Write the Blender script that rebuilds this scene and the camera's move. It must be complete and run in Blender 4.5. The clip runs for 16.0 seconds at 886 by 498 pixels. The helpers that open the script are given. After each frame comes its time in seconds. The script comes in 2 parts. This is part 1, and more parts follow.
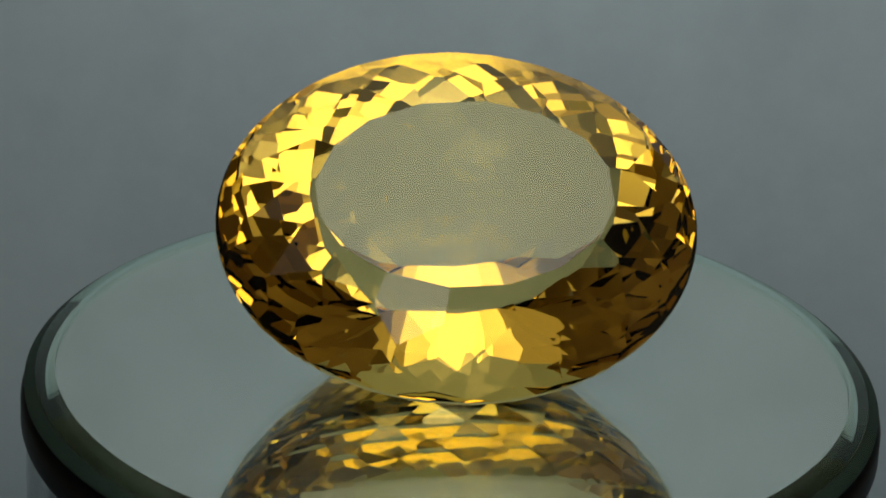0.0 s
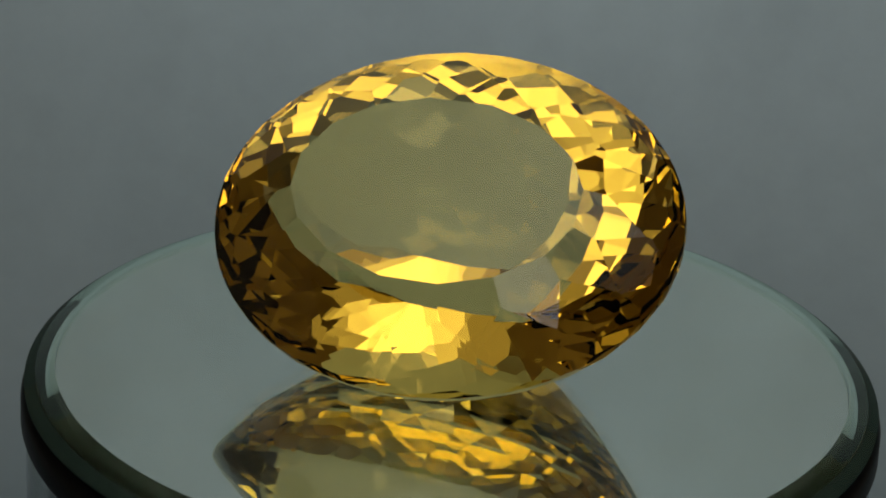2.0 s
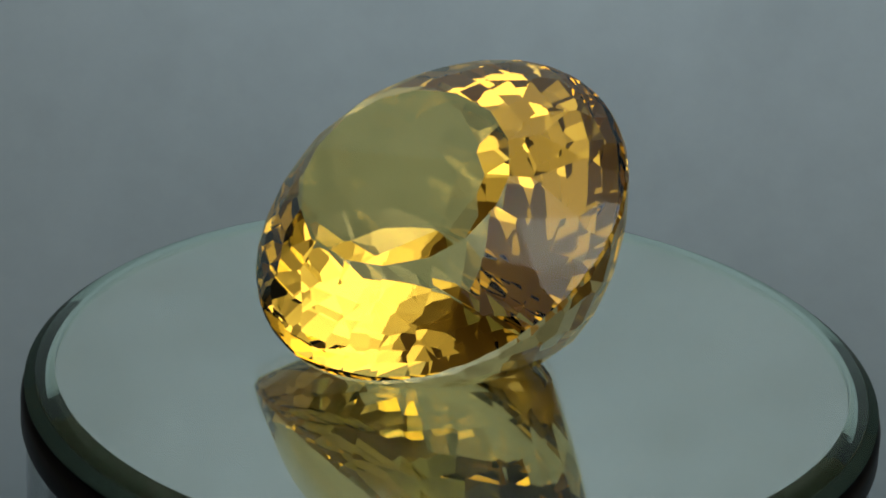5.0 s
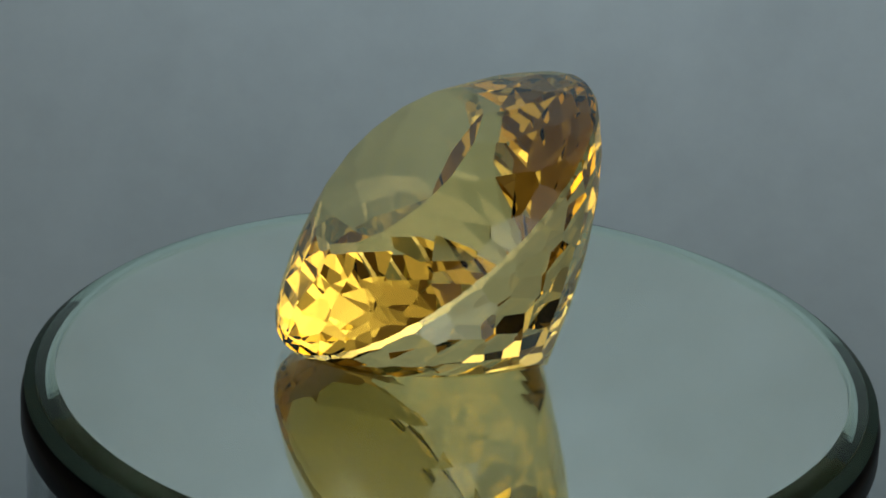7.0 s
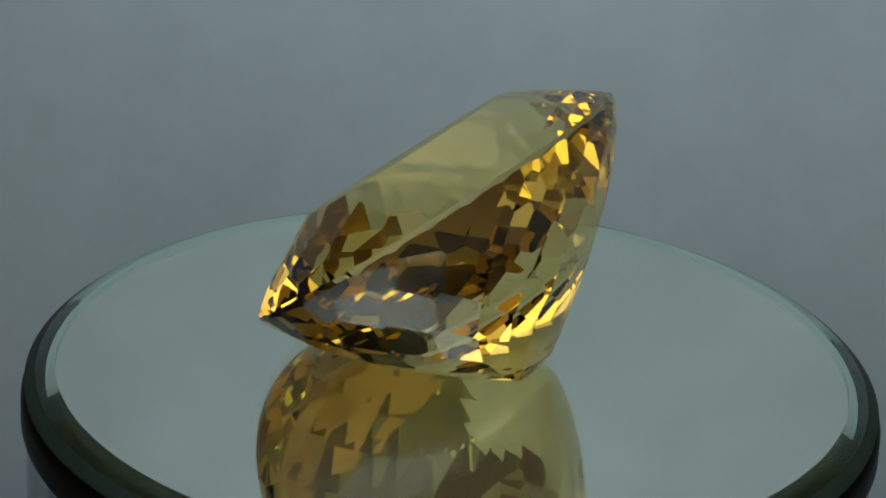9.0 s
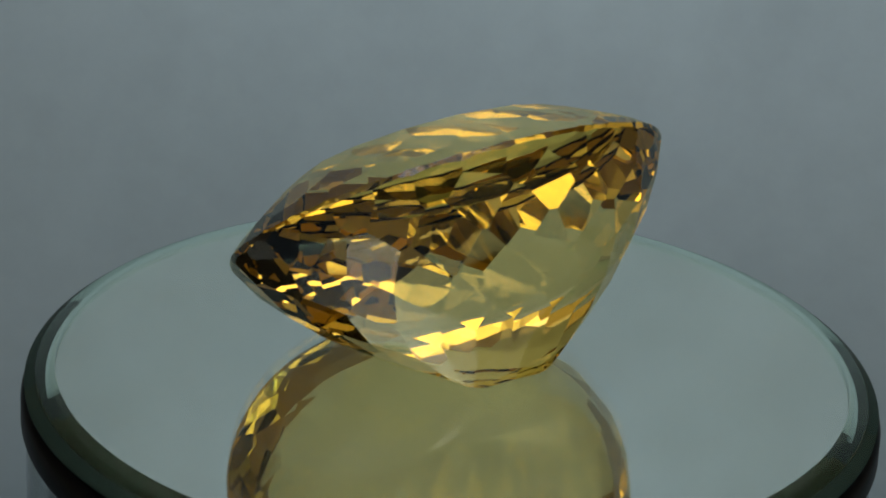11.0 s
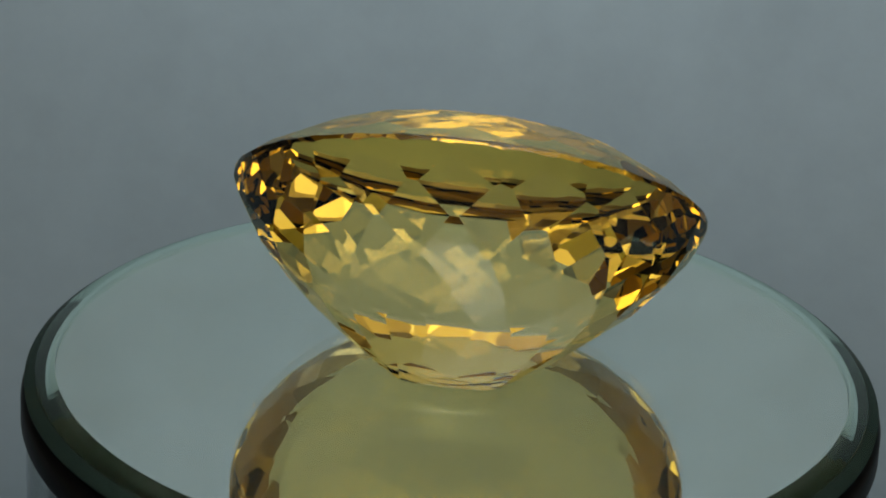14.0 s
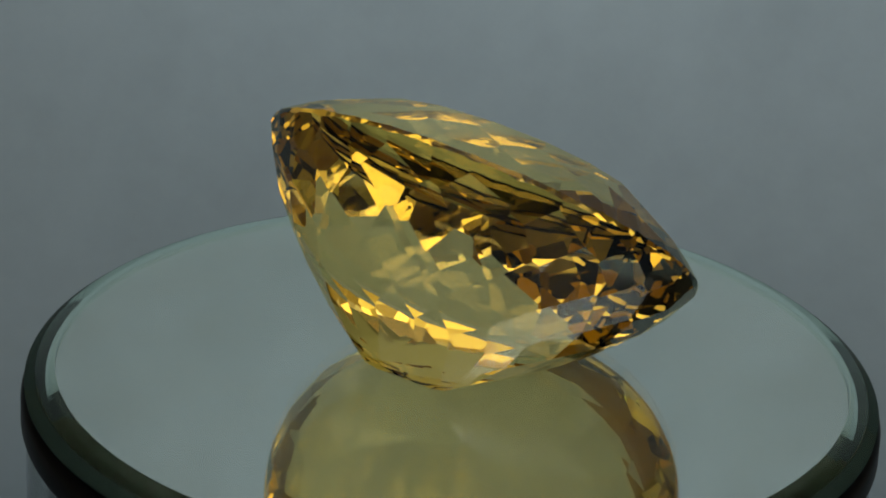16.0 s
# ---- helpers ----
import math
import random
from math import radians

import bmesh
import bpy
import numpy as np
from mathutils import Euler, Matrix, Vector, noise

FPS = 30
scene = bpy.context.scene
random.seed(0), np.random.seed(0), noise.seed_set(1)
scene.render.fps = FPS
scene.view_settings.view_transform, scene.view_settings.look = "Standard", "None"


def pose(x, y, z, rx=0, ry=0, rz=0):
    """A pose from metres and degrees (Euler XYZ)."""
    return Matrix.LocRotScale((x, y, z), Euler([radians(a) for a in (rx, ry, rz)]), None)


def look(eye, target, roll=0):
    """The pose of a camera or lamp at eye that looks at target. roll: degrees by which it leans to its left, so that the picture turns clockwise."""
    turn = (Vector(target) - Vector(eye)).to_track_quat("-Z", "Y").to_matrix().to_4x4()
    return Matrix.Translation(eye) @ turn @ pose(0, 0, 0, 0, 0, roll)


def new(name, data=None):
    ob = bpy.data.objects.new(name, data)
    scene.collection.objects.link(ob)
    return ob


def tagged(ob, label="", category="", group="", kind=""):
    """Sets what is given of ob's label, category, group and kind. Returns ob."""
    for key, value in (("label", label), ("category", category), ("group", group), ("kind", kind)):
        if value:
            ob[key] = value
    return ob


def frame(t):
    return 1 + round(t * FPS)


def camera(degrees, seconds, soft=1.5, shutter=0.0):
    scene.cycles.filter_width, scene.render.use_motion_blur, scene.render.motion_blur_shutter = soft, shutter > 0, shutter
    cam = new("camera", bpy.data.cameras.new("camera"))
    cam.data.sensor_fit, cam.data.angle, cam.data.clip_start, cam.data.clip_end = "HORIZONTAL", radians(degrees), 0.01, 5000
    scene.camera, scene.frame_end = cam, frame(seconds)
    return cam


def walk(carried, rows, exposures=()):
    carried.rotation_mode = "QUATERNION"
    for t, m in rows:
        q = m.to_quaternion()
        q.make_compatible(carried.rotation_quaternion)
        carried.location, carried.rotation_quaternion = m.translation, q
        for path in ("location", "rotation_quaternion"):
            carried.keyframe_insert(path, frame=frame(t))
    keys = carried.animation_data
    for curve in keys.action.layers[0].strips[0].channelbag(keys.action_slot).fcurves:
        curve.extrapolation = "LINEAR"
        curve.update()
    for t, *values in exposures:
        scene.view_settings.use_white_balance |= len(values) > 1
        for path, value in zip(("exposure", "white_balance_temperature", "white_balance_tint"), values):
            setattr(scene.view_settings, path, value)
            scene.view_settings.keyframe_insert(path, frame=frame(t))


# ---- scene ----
K = 0.04  # radius of the mirror disc, in metres

# camera: stands still
cam = camera(20.1, 16.0, soft=1.9)
EYE = pose(0, -5.3448 * K, 2.5021 * K) @ pose(0, 0, 0, 0, 0, 0.3904) @ pose(0, 0, 0, 90 - 22.8415) @ pose(0, 0, 0, 0, 0, 2.8344)
walk(cam, [(0, EYE), (16, EYE)], [(0, -0.21, 6750, 10), (0.5, -0.24, 6750, 10), (1.0, -0.32, 6900, 10), (1.5, -0.52, 6900, 10), (2.0, -0.4, 6850, 10),
                                  (2.5, -0.06, 6600, 10), (3.0, -0.02, 6550, 10), (4.0, 0.03, 6500, 10), (9.0, 0.0, 6400, 10), (15.5, 0.0, 6450, 10), (16, -0.18, 6500, 10)])

# ---- light ----
world = bpy.data.worlds.new("room_air")
scene.world = world
world.use_nodes = True
world.node_tree.nodes["Background"].inputs[0].default_value = (0.5, 0.55, 0.62, 1)
world.node_tree.nodes["Background"].inputs[1].default_value = 0.02


def area_lamp(name, eye, target, sx, sy, watts, colour, shape="RECTANGLE"):
    data = bpy.data.lights.new(name, "AREA")
    data.shape, data.size, data.size_y, data.energy, data.color = shape, sx, sy, watts, colour
    ob = new(name, data)
    ob.matrix_world = look(eye, target)
    return ob


def soft_edge(lamp, bright, rim):
    """Grades the lamp's own strength to soften facet highlights: full at its middle, fading to nothing at its rim
    (radii as shares of its width).
    """
    lamp.data.use_nodes = True
    nt = lamp.data.node_tree
    across = nt.nodes.new("ShaderNodeNewGeometry")
    off = nt.nodes.new("ShaderNodeVectorMath")
    off.operation = "DISTANCE"
    off.inputs[1].default_value = (0.5, 0.5, 0)
    fade = nt.nodes.new("ShaderNodeMapRange")
    fade.interpolation_type = "SMOOTHSTEP"
    fade.inputs[1].default_value, fade.inputs[2].default_value = bright, rim
    fade.inputs[3].default_value, fade.inputs[4].default_value = 1, 0
    nt.links.new(across.outputs["Parametric"], off.inputs[0])
    nt.links.new(off.outputs["Value"], fade.inputs[0])
    nt.links.new(fade.outputs[0], nt.nodes["Emission"].inputs["Strength"])


# Broad fill added overhead, out of view; no roof or panel is built.
area_lamp("overhead_fill", (0.0, -0.2, 0.26), (0.0, -0.1999, 0), 0.60, 0.40, 0.24, (1.0, 0.99, 0.95))
soft_edge(area_lamp("overhead_lamp", (0.03, -0.085, 0.232), (0.03, -0.0849, 0), 0.37, 0.34, 0.96, (0.96, 1.0, 0.95)), 0.08, 0.5)
area_lamp("front_lamp", (0.0, -0.285, 0.195), (0, 0, 0.0), 0.14, 0.14, 0.105, (1.0, 0.97, 0.93), "DISK")
# Unseen fill added behind the sheet to brighten the backdrop and its mirror image.
area_lamp("backdrop_fill", (0.012, 0.262, 0.11), (0.012, 0.13, 0.10), 0.15, 0.38, 0.55, (1.0, 1.0, 0.94))


# ---- materials ----
def material(name):
    m = bpy.data.materials.new(name)
    m.use_nodes = True
    nt = m.node_tree
    return m, nt, nt.nodes["Principled BSDF"], nt.nodes["Material Output"]


def mottled(name, c1, c2, scale, rough, bump=0.0, bump_scale=400.0, metallic=0.0):
    """A surface whose colour wanders between two tones, with fine relief."""
    m, nt, p, out = material(name)
    tc = nt.nodes.new("ShaderNodeTexCoord")
    n1 = nt.nodes.new("ShaderNodeTexNoise")
    n1.inputs["Scale"].default_value, n1.inputs["Detail"].default_value = scale, 5
    mix = nt.nodes.new("ShaderNodeMix")
    mix.data_type = "RGBA"
    mix.inputs[6].default_value, mix.inputs[7].default_value = (*c1, 1), (*c2, 1)
    nt.links.new(tc.outputs["Object"], n1.inputs["Vector"])
    nt.links.new(n1.outputs["Fac"], mix.inputs[0])
    nt.links.new(mix.outputs[2], p.inputs["Base Color"])
    p.inputs["Roughness"].default_value, p.inputs["Metallic"].default_value = rough, metallic
    if bump:
        n2 = nt.nodes.new("ShaderNodeTexNoise")
        n2.inputs["Scale"].default_value = bump_scale
        b = nt.nodes.new("ShaderNodeBump")
        b.inputs["Strength"].default_value, b.inputs["Distance"].default_value = bump, 0.0005
        nt.links.new(tc.outputs["Object"], n2.inputs["Vector"])
        nt.links.new(n2.outputs["Fac"], b.inputs["Height"])
        nt.links.new(b.outputs["Normal"], p.inputs["Normal"])
    return m


def silver(name, colour):
    m = bpy.data.materials.new(name)
    m.use_nodes = True
    nt = m.node_tree
    nt.nodes.remove(nt.nodes["Principled BSDF"])
    g = nt.nodes.new("ShaderNodeBsdfAnisotropic")
    g.inputs["Color"].default_value = (*colour, 1)
    g.inputs["Roughness"].default_value = 0.0
    nt.links.new(g.outputs[0], nt.nodes["Material Output"].inputs["Surface"])
    return m


def glass(name, colour, ior, rough=0.0):
    m = bpy.data.materials.new(name)
    m.use_nodes = True
    nt = m.node_tree
    nt.nodes.remove(nt.nodes["Principled BSDF"])
    g = nt.nodes.new("ShaderNodeBsdfGlass")
    g.inputs["Color"].default_value = (*colour, 1)
    g.inputs["IOR"].default_value, g.inputs["Roughness"].default_value = ior, rough
    nt.links.new(g.outputs[0], nt.nodes["Material Output"].inputs["Surface"])
    return m


def crystal(name, inside, mirrored, ior):
    """Coloured crystal: what passes its skin takes the body colour, a full reflection inside takes more of it, a faint one off the skin none."""
    m = bpy.data.materials.new(name)
    m.use_nodes = True
    nt = m.node_tree
    nt.nodes.remove(nt.nodes["Principled BSDF"])
    r = nt.nodes.new("ShaderNodeBsdfRefraction")
    r.inputs["Color"].default_value = (*inside, 1)
    r.inputs["IOR"].default_value, r.inputs["Roughness"].default_value = ior, 0.0
    g = nt.nodes.new("ShaderNodeBsdfAnisotropic")
    g.inputs["Roughness"].default_value = 0.0
    f = nt.nodes.new("ShaderNodeFresnel")
    f.inputs["IOR"].default_value = ior
    sheen = nt.nodes.new("ShaderNodeMix")
    sheen.data_type = "RGBA"
    sheen.inputs[6].default_value, sheen.inputs[7].default_value = (1, 1, 1, 1), (*mirrored, 1)
    nt.links.new(f.outputs[0], sheen.inputs[0])
    nt.links.new(sheen.outputs[2], g.inputs["Color"])
    mix = nt.nodes.new("ShaderNodeMixShader")
    nt.links.new(f.outputs[0], mix.inputs[0])
    nt.links.new(r.outputs[0], mix.inputs[1])
    nt.links.new(g.outputs[0], mix.inputs[2])
    nt.links.new(mix.outputs[0], nt.nodes["Material Output"].inputs["Surface"])
    return m


def edge_glass(name, colour, ior, body, share):
    """Thick glass seen through its edge: clear, with the green body colour of the glass showing."""
    m = glass(name, colour, ior)
    nt = m.node_tree
    out = nt.nodes["Material Output"]
    g = out.inputs["Surface"].links[0].from_node
    d = nt.nodes.new("ShaderNodeBsdfDiffuse")
    n = nt.nodes.new("ShaderNodeTexNoise")
    n.inputs["Scale"].default_value = 60
    ramp = nt.nodes.new("ShaderNodeMix")
    ramp.data_type = "RGBA"
    ramp.inputs[6].default_value, ramp.inputs[7].default_value = (*[0.75 * c for c in body], 1), (*[1.25 * c for c in body], 1)
    mix = nt.nodes.new("ShaderNodeMixShader")
    mix.inputs[0].default_value = share
    nt.links.new(n.outputs["Fac"], ramp.inputs[0])
    nt.links.new(ramp.outputs[2], d.inputs["Color"])
    nt.links.new(g.outputs[0], mix.inputs[1])
    nt.links.new(d.outputs[0], mix.inputs[2])
    nt.links.new(mix.outputs[0], out.inputs["Surface"])
    return m


def translucent(m, share):
    """Lets light through from the other side, as thin paper does."""
    nt = m.node_tree
    p, out = nt.nodes["Principled BSDF"], nt.nodes["Material Output"]
    tr = nt.nodes.new("ShaderNodeBsdfTranslucent")
    mix = nt.nodes.new("ShaderNodeMixShader")
    mix.inputs[0].default_value = share
    nt.links.new(p.inputs["Base Color"].links[0].from_socket, tr.inputs["Color"])
    nt.links.new(p.outputs[0], mix.inputs[1])
    nt.links.new(tr.outputs[0], mix.inputs[2])
    nt.links.new(mix.outputs[0], out.inputs["Surface"])


def blotches(m, scale, low, high):
    """Faint cloudy smears and pulp over the tone of a paper."""
    nt = m.node_tree
    p = nt.nodes["Principled BSDF"]
    tone = p.inputs["Base Color"].links[0].from_socket
    tc = nt.nodes.new("ShaderNodeTexCoord")
    for k, (sc, a, b) in enumerate(((scale, low, high), (scale * 9, 0.975, 1.025))):
        n = nt.nodes.new("ShaderNodeTexNoise")
        n.inputs["Scale"].default_value, n.inputs["Detail"].default_value, n.inputs["Roughness"].default_value = sc, 6, 0.62
        span = nt.nodes.new("ShaderNodeMapRange")
        span.inputs[1].default_value, span.inputs[2].default_value = 0.32, 0.68
        span.inputs[3].default_value, span.inputs[4].default_value = a, b
        v = nt.nodes.new("ShaderNodeVectorMath")
        v.operation = "SCALE"
        nt.links.new(tc.outputs["Object"], n.inputs["Vector"])
        nt.links.new(n.outputs["Fac"], span.inputs[0])
        nt.links.new(tone, v.inputs[0])
        nt.links.new(span.outputs[0], v.inputs["Scale"])
        tone = v.outputs[0]
    nt.links.new(tone, p.inputs["Base Color"])


M_PAPER = mottled("grey_paper", (0.274, 0.358, 0.425), (0.309, 0.384, 0.447), 9, 0.9, 0.15, 300)
blotches(M_PAPER, 20, 0.91, 1.07)
translucent(M_PAPER, 0.4)
# Warm pale tone put on unseen room surfaces to lift the stone's dark facets.
M_ROOM = mottled("room_bounce", (0.60, 0.515, 0.385), (0.65, 0.56, 0.42), 4, 0.9)
M_GEM = crystal("yellow_citrine", (1.0, 0.888, 0.56), (1.0, 0.88, 0.47), 1.55)
M_GLASS = crystal("green_edge_glass", (0.945, 0.98, 0.955), (0.62, 0.78, 0.69), 1.52)
# Bevel faces tinted darker, standing in for light lost inside the pane.
M_BEVEL = crystal("darkened_bevel_glass", (0.75, 0.88, 0.79), (0.60, 0.78, 0.69), 1.52)
M_EDGE = edge_glass("green_glass_edge", (0.90, 0.97, 0.94), 1.52, (0.022, 0.038, 0.031), 0.8)
M_SILVER = silver("silver_coating", (0.955, 0.945, 0.90))

M_BARE = silver("bare_silver", (0.90, 0.90, 0.89))


def haze(m, colour, least, most):
    """A thin film of dust and wiping marks over a mirror: a little of it scatters, unevenly."""
    nt = m.node_tree
    out = nt.nodes["Material Output"]
    g = out.inputs["Surface"].links[0].from_node
    d = nt.nodes.new("ShaderNodeBsdfDiffuse")
    d.inputs["Color"].default_value = (*colour, 1)
    tc = nt.nodes.new("ShaderNodeTexCoord")
    n = nt.nodes.new("ShaderNodeTexNoise")
    n.inputs["Scale"].default_value, n.inputs["Detail"].default_value, n.inputs["Roughness"].default_value = 110, 8, 0.75
    span = nt.nodes.new("ShaderNodeMapRange")
    span.inputs[1].default_value, span.inputs[2].default_value = 0.3, 0.7
    span.inputs[3].default_value, span.inputs[4].default_value = least, most
    mix = nt.nodes.new("ShaderNodeMixShader")
    nt.links.new(tc.outputs["Object"], n.inputs["Vector"])
    nt.links.new(n.outputs["Fac"], span.inputs[0])
    nt.links.new(span.outputs[0], mix.inputs[0])
    nt.links.new(g.outputs[0], mix.inputs[1])
    nt.links.new(d.outputs[0], mix.inputs[2])
    nt.links.new(mix.outputs[0], out.inputs["Surface"])


haze(M_SILVER, (0.5, 0.48, 0.45), 0.03, 0.22)
M_BLACK = mottled("black_plastic", (0.002, 0.002, 0.0025), (0.004, 0.004, 0.0045), 60, 0.35, 0.05)
M_BLACK.node_tree.nodes["Principled BSDF"].inputs["Specular IOR Level"].default_value = 0.03
M_CLEAR = glass("clear_plastic", (0.97, 0.98, 0.98), 1.49, 0.05)
M_CORE = mottled("pale_plastic", (0.78, 0.78, 0.76), (0.84, 0.84, 0.82), 50, 0.5)
M_DUST = mottled("dust", (0.05, 0.05, 0.045), (0.12, 0.11, 0.1), 800, 0.9)


# ---- builders ----
def part(name, bm, mat, parent=None, label="", smooth=False):
    me = bpy.data.meshes.new(name)
    bmesh.ops.recalc_face_normals(bm, faces=bm.faces)
    for f in bm.faces:
        f.smooth = smooth
    bm.to_mesh(me)
    bm.free()
    me.materials.append(mat)
    ob = new(name, me)
    ob.parent = parent
    if label:
        tagged(ob, label)
    return ob


def lathe(profile, n=256, closed=False):
    """A solid of revolution round z from (radius, height) pairs; pairs of radius 0 close it."""
    bm = bmesh.new()
    rings = []
    for r, z in profile:
        if r == 0:
            rings.append([bm.verts.new((0, 0, z))])
        else:
            rings.append([bm.verts.new((r * math.cos(2 * math.pi * i / n), r * math.sin(2 * math.pi * i / n), z)) for i in range(n)])
    pairs = list(zip(rings, rings[1:])) + ([(rings[-1], rings[0])] if closed else [])
    for a, b in pairs:
        for i in range(n):
            j = (i + 1) % n
            vs = [a[i % len(a)], a[j % len(a)], b[j % len(b)], b[i % len(b)]]
            uniq = []
            for v in vs:
                if v not in uniq:
                    uniq.append(v)
            if len(uniq) > 2:
                bm.faces.new(uniq)
    return bm


def polyhedron(planes):
    """The convex solid inside all planes (normal, distance, zone): every plane becomes one flat facet, which keeps its zone."""
    bm = bmesh.new()
    zone_of = bm.faces.layers.int.new("zone")
    for i, (n, d, zone) in enumerate(planes):
        side = n.orthogonal().normalized()
        up = n.cross(side)
        poly = [n * d + side * (s * 3) + up * (t * 3) for s, t in ((-1, -1), (1, -1), (1, 1), (-1, 1))]
        for j, (m, e, _) in enumerate(planes):
            if j == i or not poly:
                continue
            out = []
            for a, b in zip(poly, poly[1:] + poly[:1]):
                da, db = m.dot(a) - e, m.dot(b) - e
                if da <= 0:
                    out.append(a)
                if (da < 0 < db) or (db < 0 < da):
                    out.append(a.lerp(b, da / (da - db)))
            poly = out
        if len(poly) > 2:
            bm.faces.new([bm.verts.new(p) for p in poly])[zone_of] = zone
    bmesh.ops.remove_doubles(bm, verts=bm.verts, dist=2e-4)
    bmesh.ops.dissolve_degenerate(bm, edges=bm.edges, dist=1e-4)
    return bm


# ---- the setting: a paper sweep, closed in by unseen warm room surfaces that bounce light ----
def sweep():
    """Paper lies on the table, curves up and stands as the back wall."""
    bm = bmesh.new()
    z0, y1, r, w = FLOOR_Z, 0.132, 0.085, 0.15
    line = [(-0.16, z0)]
    for i in range(33):
        a = math.pi / 2 * i / 32
        line.append((y1 - r + r * math.sin(a), z0 + r - r * math.cos(a)))
    line += [(y1, 0.02 * i) for i in range(2, 20)]
    rows = []
    for y, z in line:
        rows.append([bm.verts.new((-w + 2 * w * k / 8, y, z)) for k in range(9)])
    for a, b in zip(rows, rows[1:]):
        for k in range(8):
            bm.faces.new((a[k], a[k + 1], b[k + 1], b[k]))
    return bm


def slab(x0, x1, y0, y1, z0, z1):
    bm = bmesh.new()
    bmesh.ops.create_cube(bm, size=1, matrix=Matrix.Translation(((x0 + x1) / 2, (y0 + y1) / 2, (z0 + z1) / 2)) @ Matrix.Diagonal((x1 - x0, y1 - y0, z1 - z0, 1)))
    return bm


FLOOR_Z = -1.5 * K
DISC_Y, DISC_Z = -0.008 * K, -0.014 * K
tagged(part("backdrop", sweep(), M_PAPER, smooth=True), "plain grey paper sweep curving up behind the turntable", "backdrop", kind="structure")
tagged(part("floor", slab(-0.55, 0.55, -0.7, 0.45, FLOOR_Z - 0.06, FLOOR_Z - 0.001), M_ROOM), "unseen warm-toned table top under the paper", "table top", kind="structure")
tagged(part("wall_west", slab(-0.57, -0.55, -0.7, 0.45, FLOOR_Z - 0.06, 0.60), M_ROOM), "unseen warm wall added to bounce light into the stone", "wall", kind="structure")
tagged(part("wall_east", slab(0.55, 0.57, -0.7, 0.45, FLOOR_Z - 0.06, 0.60), M_ROOM), "unseen warm wall added to bounce light into the stone", "wall", kind="structure")
tagged(part("wall_north", slab(-0.57, 0.57, 0.45, 0.47, FLOOR_Z - 0.06, 0.60), M_ROOM), "unseen warm wall added to bounce light into the stone", "wall", kind="structure")
tagged(part("wall_south", slab(-0.57, 0.57, -0.72, -0.7, FLOOR_Z - 0.06, 0.60), M_ROOM), "unseen warm wall added to bounce light into the stone", "wall", kind="structure")
tagged(part("ceiling", slab(-0.57, 0.57, -0.72, 0.47, 0.60, 0.62), M_ROOM), "unseen warm ceiling added to bounce light into the stone", "ceiling", kind="structure")


# ---- the turntable ----
def turntable_base():
    base = tagged(new("turntable_base"), "clear plastic display turntable base with a black rim", "turntable")
    base.matrix_world = pose(0, DISC_Y, FLOOR_Z)
    z = -FLOOR_Z
    part("rim", lathe([(0, z - 0.066 * K), (0.97 * K, z - 0.066 * K), (0.985 * K, z - 0.067 * K), (0.997 * K, z - 0.071 * K), (1.004 * K, z - 0.080 * K), (1.008 * K, z - 0.092 * K),
                       (1.009 * K, z - 0.145 * K), (1.005 * K, z - 0.155 * K), (0.99 * K, z - 0.158 * K), (0, z - 0.158 * K)]), M_BLACK, base, "black plastic rim", True)
    top = z - 0.160 * K
    part("body", lathe([(0.998 * K, top), (1.004 * K, 0.004), (1.004 * K, 0.0005), (0.997 * K, 0.0005), (0.991 * K, top)], closed=True), M_CLEAR, base, "clear plastic cylinder").visible_shadow = False
    part("core", lathe([(0, top), (0.55 * K, top), (0.55 * K, 0.0005), (0, 0.0005)]), M_CORE, base, "pale grey plastic core inside the clear cylinder", True)
    for i in range(16):
        bm = bmesh.new()
        m = pose(0, 0, 0, 0, 0, i * 360 / 16 + 4) @ pose(0.94 * K, 0, top / 2) @ Matrix.Diagonal((0.02 * K, 0.012 * K, top - 0.001, 1))
        bmesh.ops.create_cube(bm, size=1, matrix=m)
        part("rib", bm, M_BLACK, base)
    return base


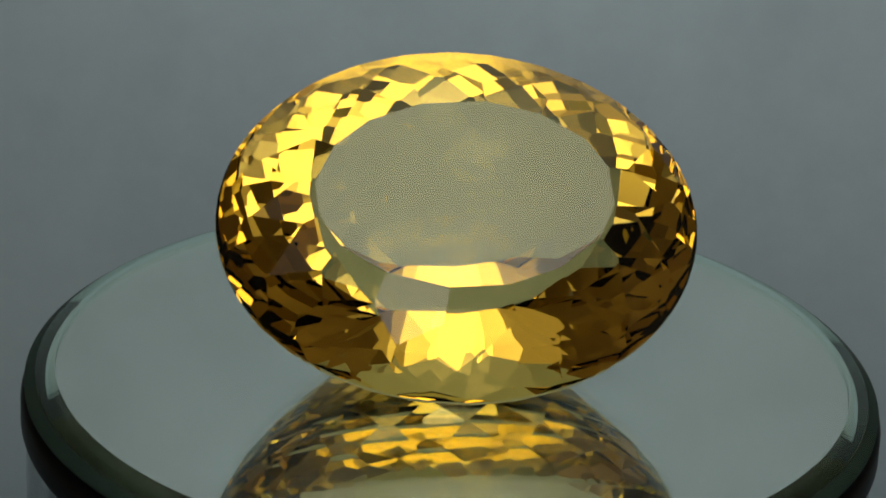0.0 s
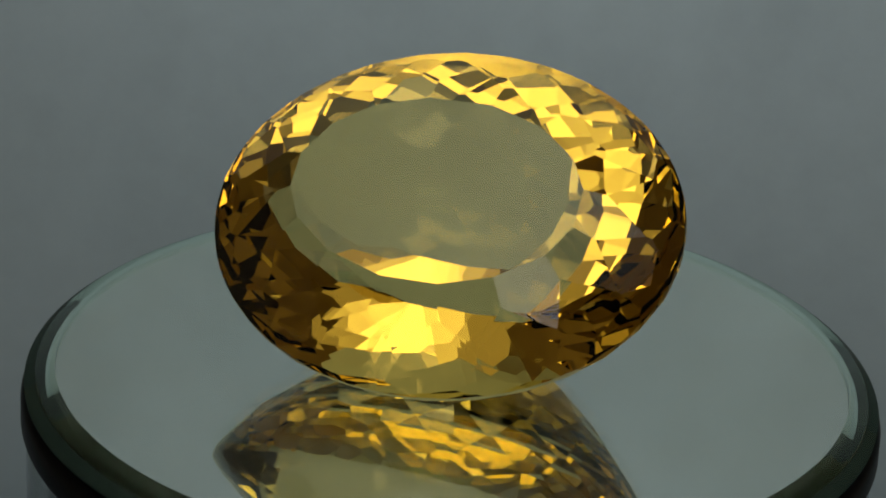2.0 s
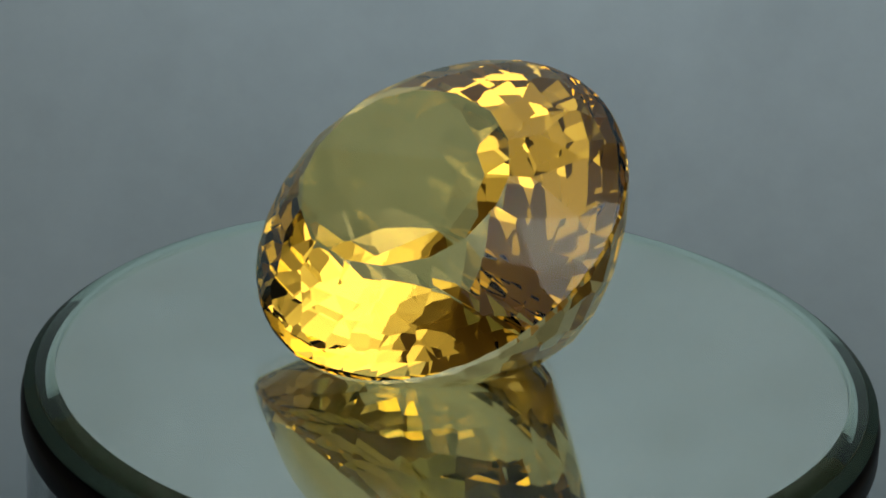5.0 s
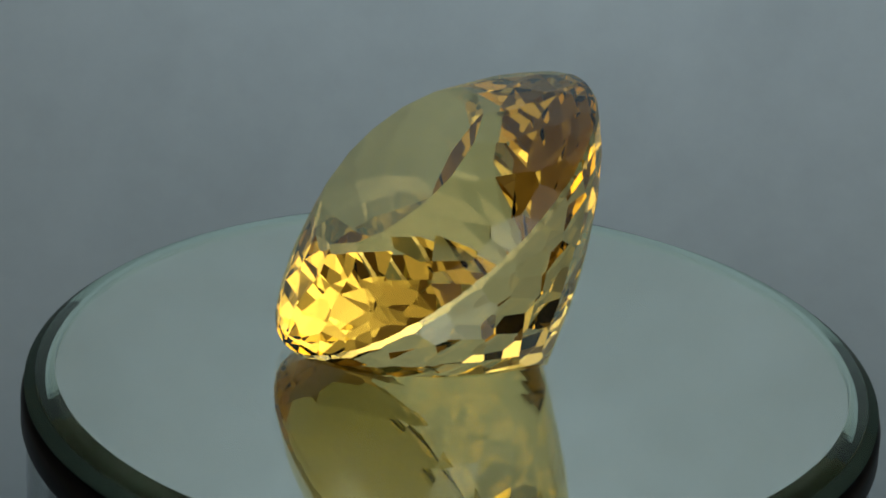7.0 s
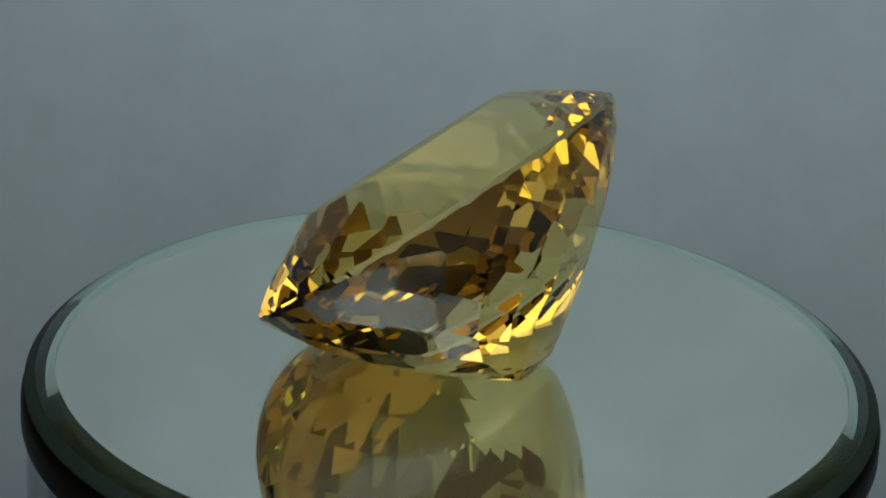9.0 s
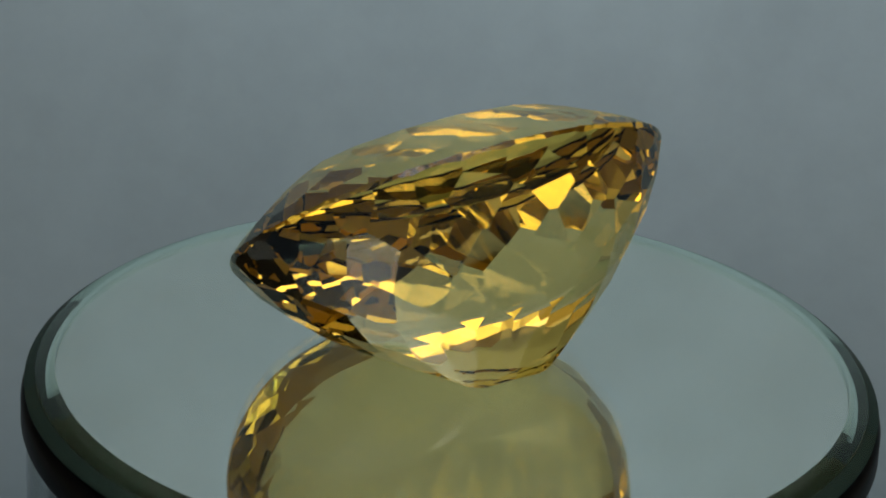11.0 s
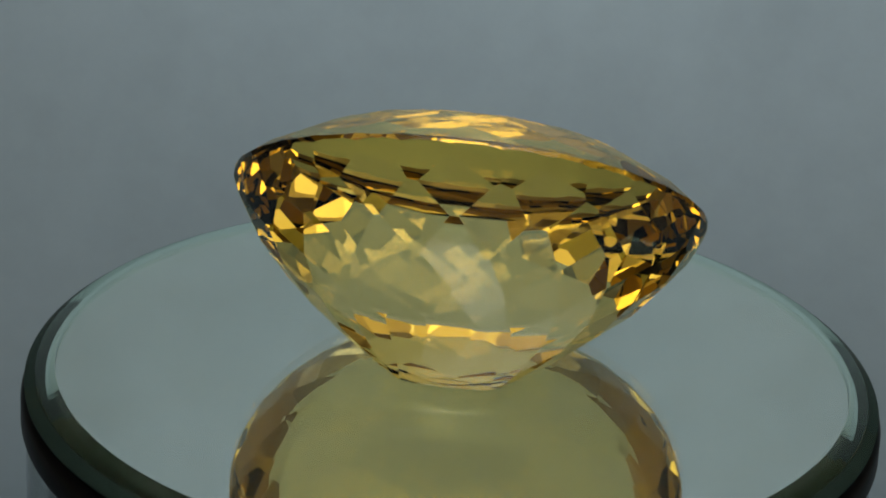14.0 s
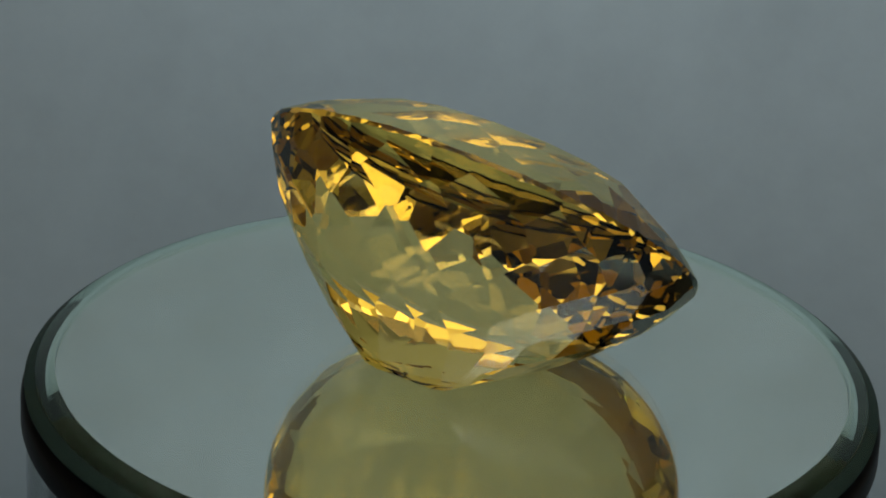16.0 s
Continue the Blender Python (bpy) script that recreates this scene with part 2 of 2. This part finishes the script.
def mirror_disc():
    disc = tagged(new("mirror_disc"), "round mirror with a green glass edge lying on the turntable", "mirror")
    pane = part("glass", lathe([(0, 0), (0.928 * K, 0), (0.9295 * K, -0.0005 * K), (0.972 * K, -0.020 * K), (0.974 * K, -0.0215 * K), (0.995 * K, -0.037 * K), (1.0 * K, -0.042 * K),
                                (1.0 * K, -0.047 * K), (0.997 * K, -0.050 * K), (0, -0.050 * K)]), M_GLASS, disc, "clear glass with a bevelled green edge")
    pane.data.materials.append(M_EDGE)
    pane.data.materials.append(M_BEVEL)
    for f in pane.data.polygons:
        if f.center.xy.length > 0.973 * K and abs(f.normal.z) < 0.92:
            f.material_index = 1
        elif 0.93 * K < f.center.xy.length < 0.973 * K and f.normal.z > 0:
            f.material_index = 2
    part("coating", lathe([(0, -0.046 * K), (0.9275 * K, -0.046 * K), (0.9275 * K, -0.048 * K), (0, -0.048 * K)]), M_SILVER, disc, "silver mirror coating in the glass")
    part("margin", lathe([(0.928 * K, -0.046 * K), (0.985 * K, -0.046 * K), (0.985 * K, -0.048 * K), (0.928 * K, -0.048 * K)], closed=True), M_BARE, disc, "clean silver margin under the bevel")
    bm = bmesh.new()
    rng = random.Random(3)
    specks = [(0.59, 30), (0.60, 33), (0.637, 39.3), (0.715, 70.6), (0.647, 88.7), (0.357, 141)] + [(rng.uniform(0.3, 0.9), rng.uniform(0, 360)) for _ in range(3)]
    for r, a in specks:
        m = pose(r * K * math.cos(radians(a)), r * K * math.sin(radians(a)), 0.00004, 0, 0, rng.uniform(0, 180)) @ Matrix.Diagonal((rng.uniform(0.5, 1.4), rng.uniform(0.3, 0.7), 0.35, 1))
        bmesh.ops.create_icosphere(bm, subdivisions=1, radius=0.00010, matrix=m)
    tagged(part("dust", bm, M_DUST, disc, "tiny dark specks of dust on the mirror"), kind="stuff")
    return disc


# ---- the gemstone ----
GA, GB = 0.558, 0.459           # half length and half width of the girdle, in disc radii
CROWN, DEPTH = 0.1374, 0.436     # heights above and below the girdle
HAND = 0.008  # how far the facets stray from an even cut
FOLD = 16     # facets in a row of the cut
RNG = random.Random(7)
TABLE, UPPER, GIRDLE, LOWER = range(4)


def tangent(a0, b0, w0, da, db, phi, zone):
    """A facet that touches the oval (a0, b0) at height w0, where the oval grows by da, db per unit of height."""
    c, s = math.cos(phi), math.sin(phi)
    n = Vector((c / a0, s / b0, -(da / a0 * c * c + db / b0 * s * s))).normalized()
    touch = Vector((a0 * c, b0 * s, w0))
    n = (n + HAND * Vector((RNG.uniform(-1, 1), RNG.uniform(-1, 1), RNG.uniform(-1, 1)))).normalized()
    return n, n.dot(touch) - RNG.uniform(0, 0.001), zone


def gem_planes():
    planes = [(Vector((0, 0, 1)), CROWN, TABLE)]
    for i in range(4 * FOLD):
        planes.append(tangent(GA * 0.992, GB * 0.992, -0.004, 0, 0, (i + 0.5) * math.pi / 2 / FOLD, GIRDLE))
    # crown: oval ratio and height of each row, with the slope of the row
    for ru, rv, w, su, sv, n, off in ((0.962, 0.957, 0.016, -2.1, -2.6, 2 * FOLD, 0.25), (0.862, 0.832, 0.056, -2.9, -3.4, FOLD, 0.5), (0.715, 0.655, 0.104, -3.4, -4.2, FOLD, 0.0)):
        for i in range(n):
            planes.append(tangent(GA * ru, GB * rv, w, GA * su, GB * sv, (i + off) * 2 * math.pi / n, UPPER))
    # pavilion rows, from the girdle to the keel
    for s, n, off in ((0.05, 2 * FOLD, 0.25), (0.18, FOLD, 0.0), (0.34, FOLD, 0.5), (0.50, FOLD, 0.0), (0.66, FOLD, 0.5), (0.81, FOLD, 0.0), (0.94, FOLD, 0.5)):
        a0, b0 = GA * (1 - 0.33 * s - 0.46 * s * s), GB * (1 - 0.50 * s - 0.46 * s * s)
        da, db = GA * (0.33 + 0.92 * s) / DEPTH, GB * (0.50 + 0.92 * s) / DEPTH
        for i in range(n):
            planes.append(tangent(a0, b0, -s * DEPTH, da, db, (i + off) * 2 * math.pi / n, LOWER))
    planes.append((Vector((0, 0, -1)), 1.02 * DEPTH, LOWER))
    return planes


GEM_REST = Matrix.Translation((-0.0028 * K, -0.0654 * K, 0.3455 * K)) @ pose(0, 0, 0, 0, 0, 10.1975) @ pose(0, 0, 0, 0, -1.2785) @ pose(0, 0, 0, 38.6656)


def zone_part(name, whole, zone, parent, label):
    """The facets of one zone of the stone, as they lie in the whole."""
    bm = whole.copy()
    layer = bm.faces.layers.int["zone"]
    bmesh.ops.delete(bm, geom=[f for f in bm.faces if f[layer] != zone], context="FACES")
    me = bpy.data.meshes.new(name)
    bm.to_mesh(me)
    bm.free()
    me.materials.append(M_GEM)
    ob = new(name, me)
    ob.parent = parent
    return tagged(ob, label)


def gemstone():
    stone = tagged(new("gemstone"), "large transparent yellow oval faceted gemstone leaning on the mirror", "gemstone")
    bm = polyhedron(gem_planes())
    bmesh.ops.scale(bm, vec=(K, K, K), verts=bm.verts)
    GEM_REST.translation.z -= min((GEM_REST @ v.co).z for v in bm.verts) - 0.00002 - DISC_Z
    zone_part("table_facet", bm, TABLE, stone, "large flat polished top facet")
    zone_part("crown", bm, UPPER, stone, "three rows of kite facets sloping to the table")
    zone_part("girdle", bm, GIRDLE, stone, "thin polished oval rim")
    zone_part("pavilion", bm, LOWER, stone, "deep bowl of lozenge facets")
    bm.free()
    return stone


base = turntable_base()
disc = mirror_disc()
gem = gemstone()


# ---- what moves ----
def turned(t):
    """Degrees by which the table has turned clockwise after t seconds."""
    slip = np.interp(t, (0, 3.5, 7, 9, 13, 16), (0, -0.9, -3.3, -2.5, 0, 0))
    return 13.9512 * t + float(slip)


def motions():
    times = [0.5 * i for i in range(33)]
    walk(disc, [(t, pose(0, DISC_Y, DISC_Z, 0, 0, -turned(t))) for t in times])
    walk(gem, [(t, pose(0, 0, 0, 0, 0, -turned(t)) @ GEM_REST) for t in times])


motions()
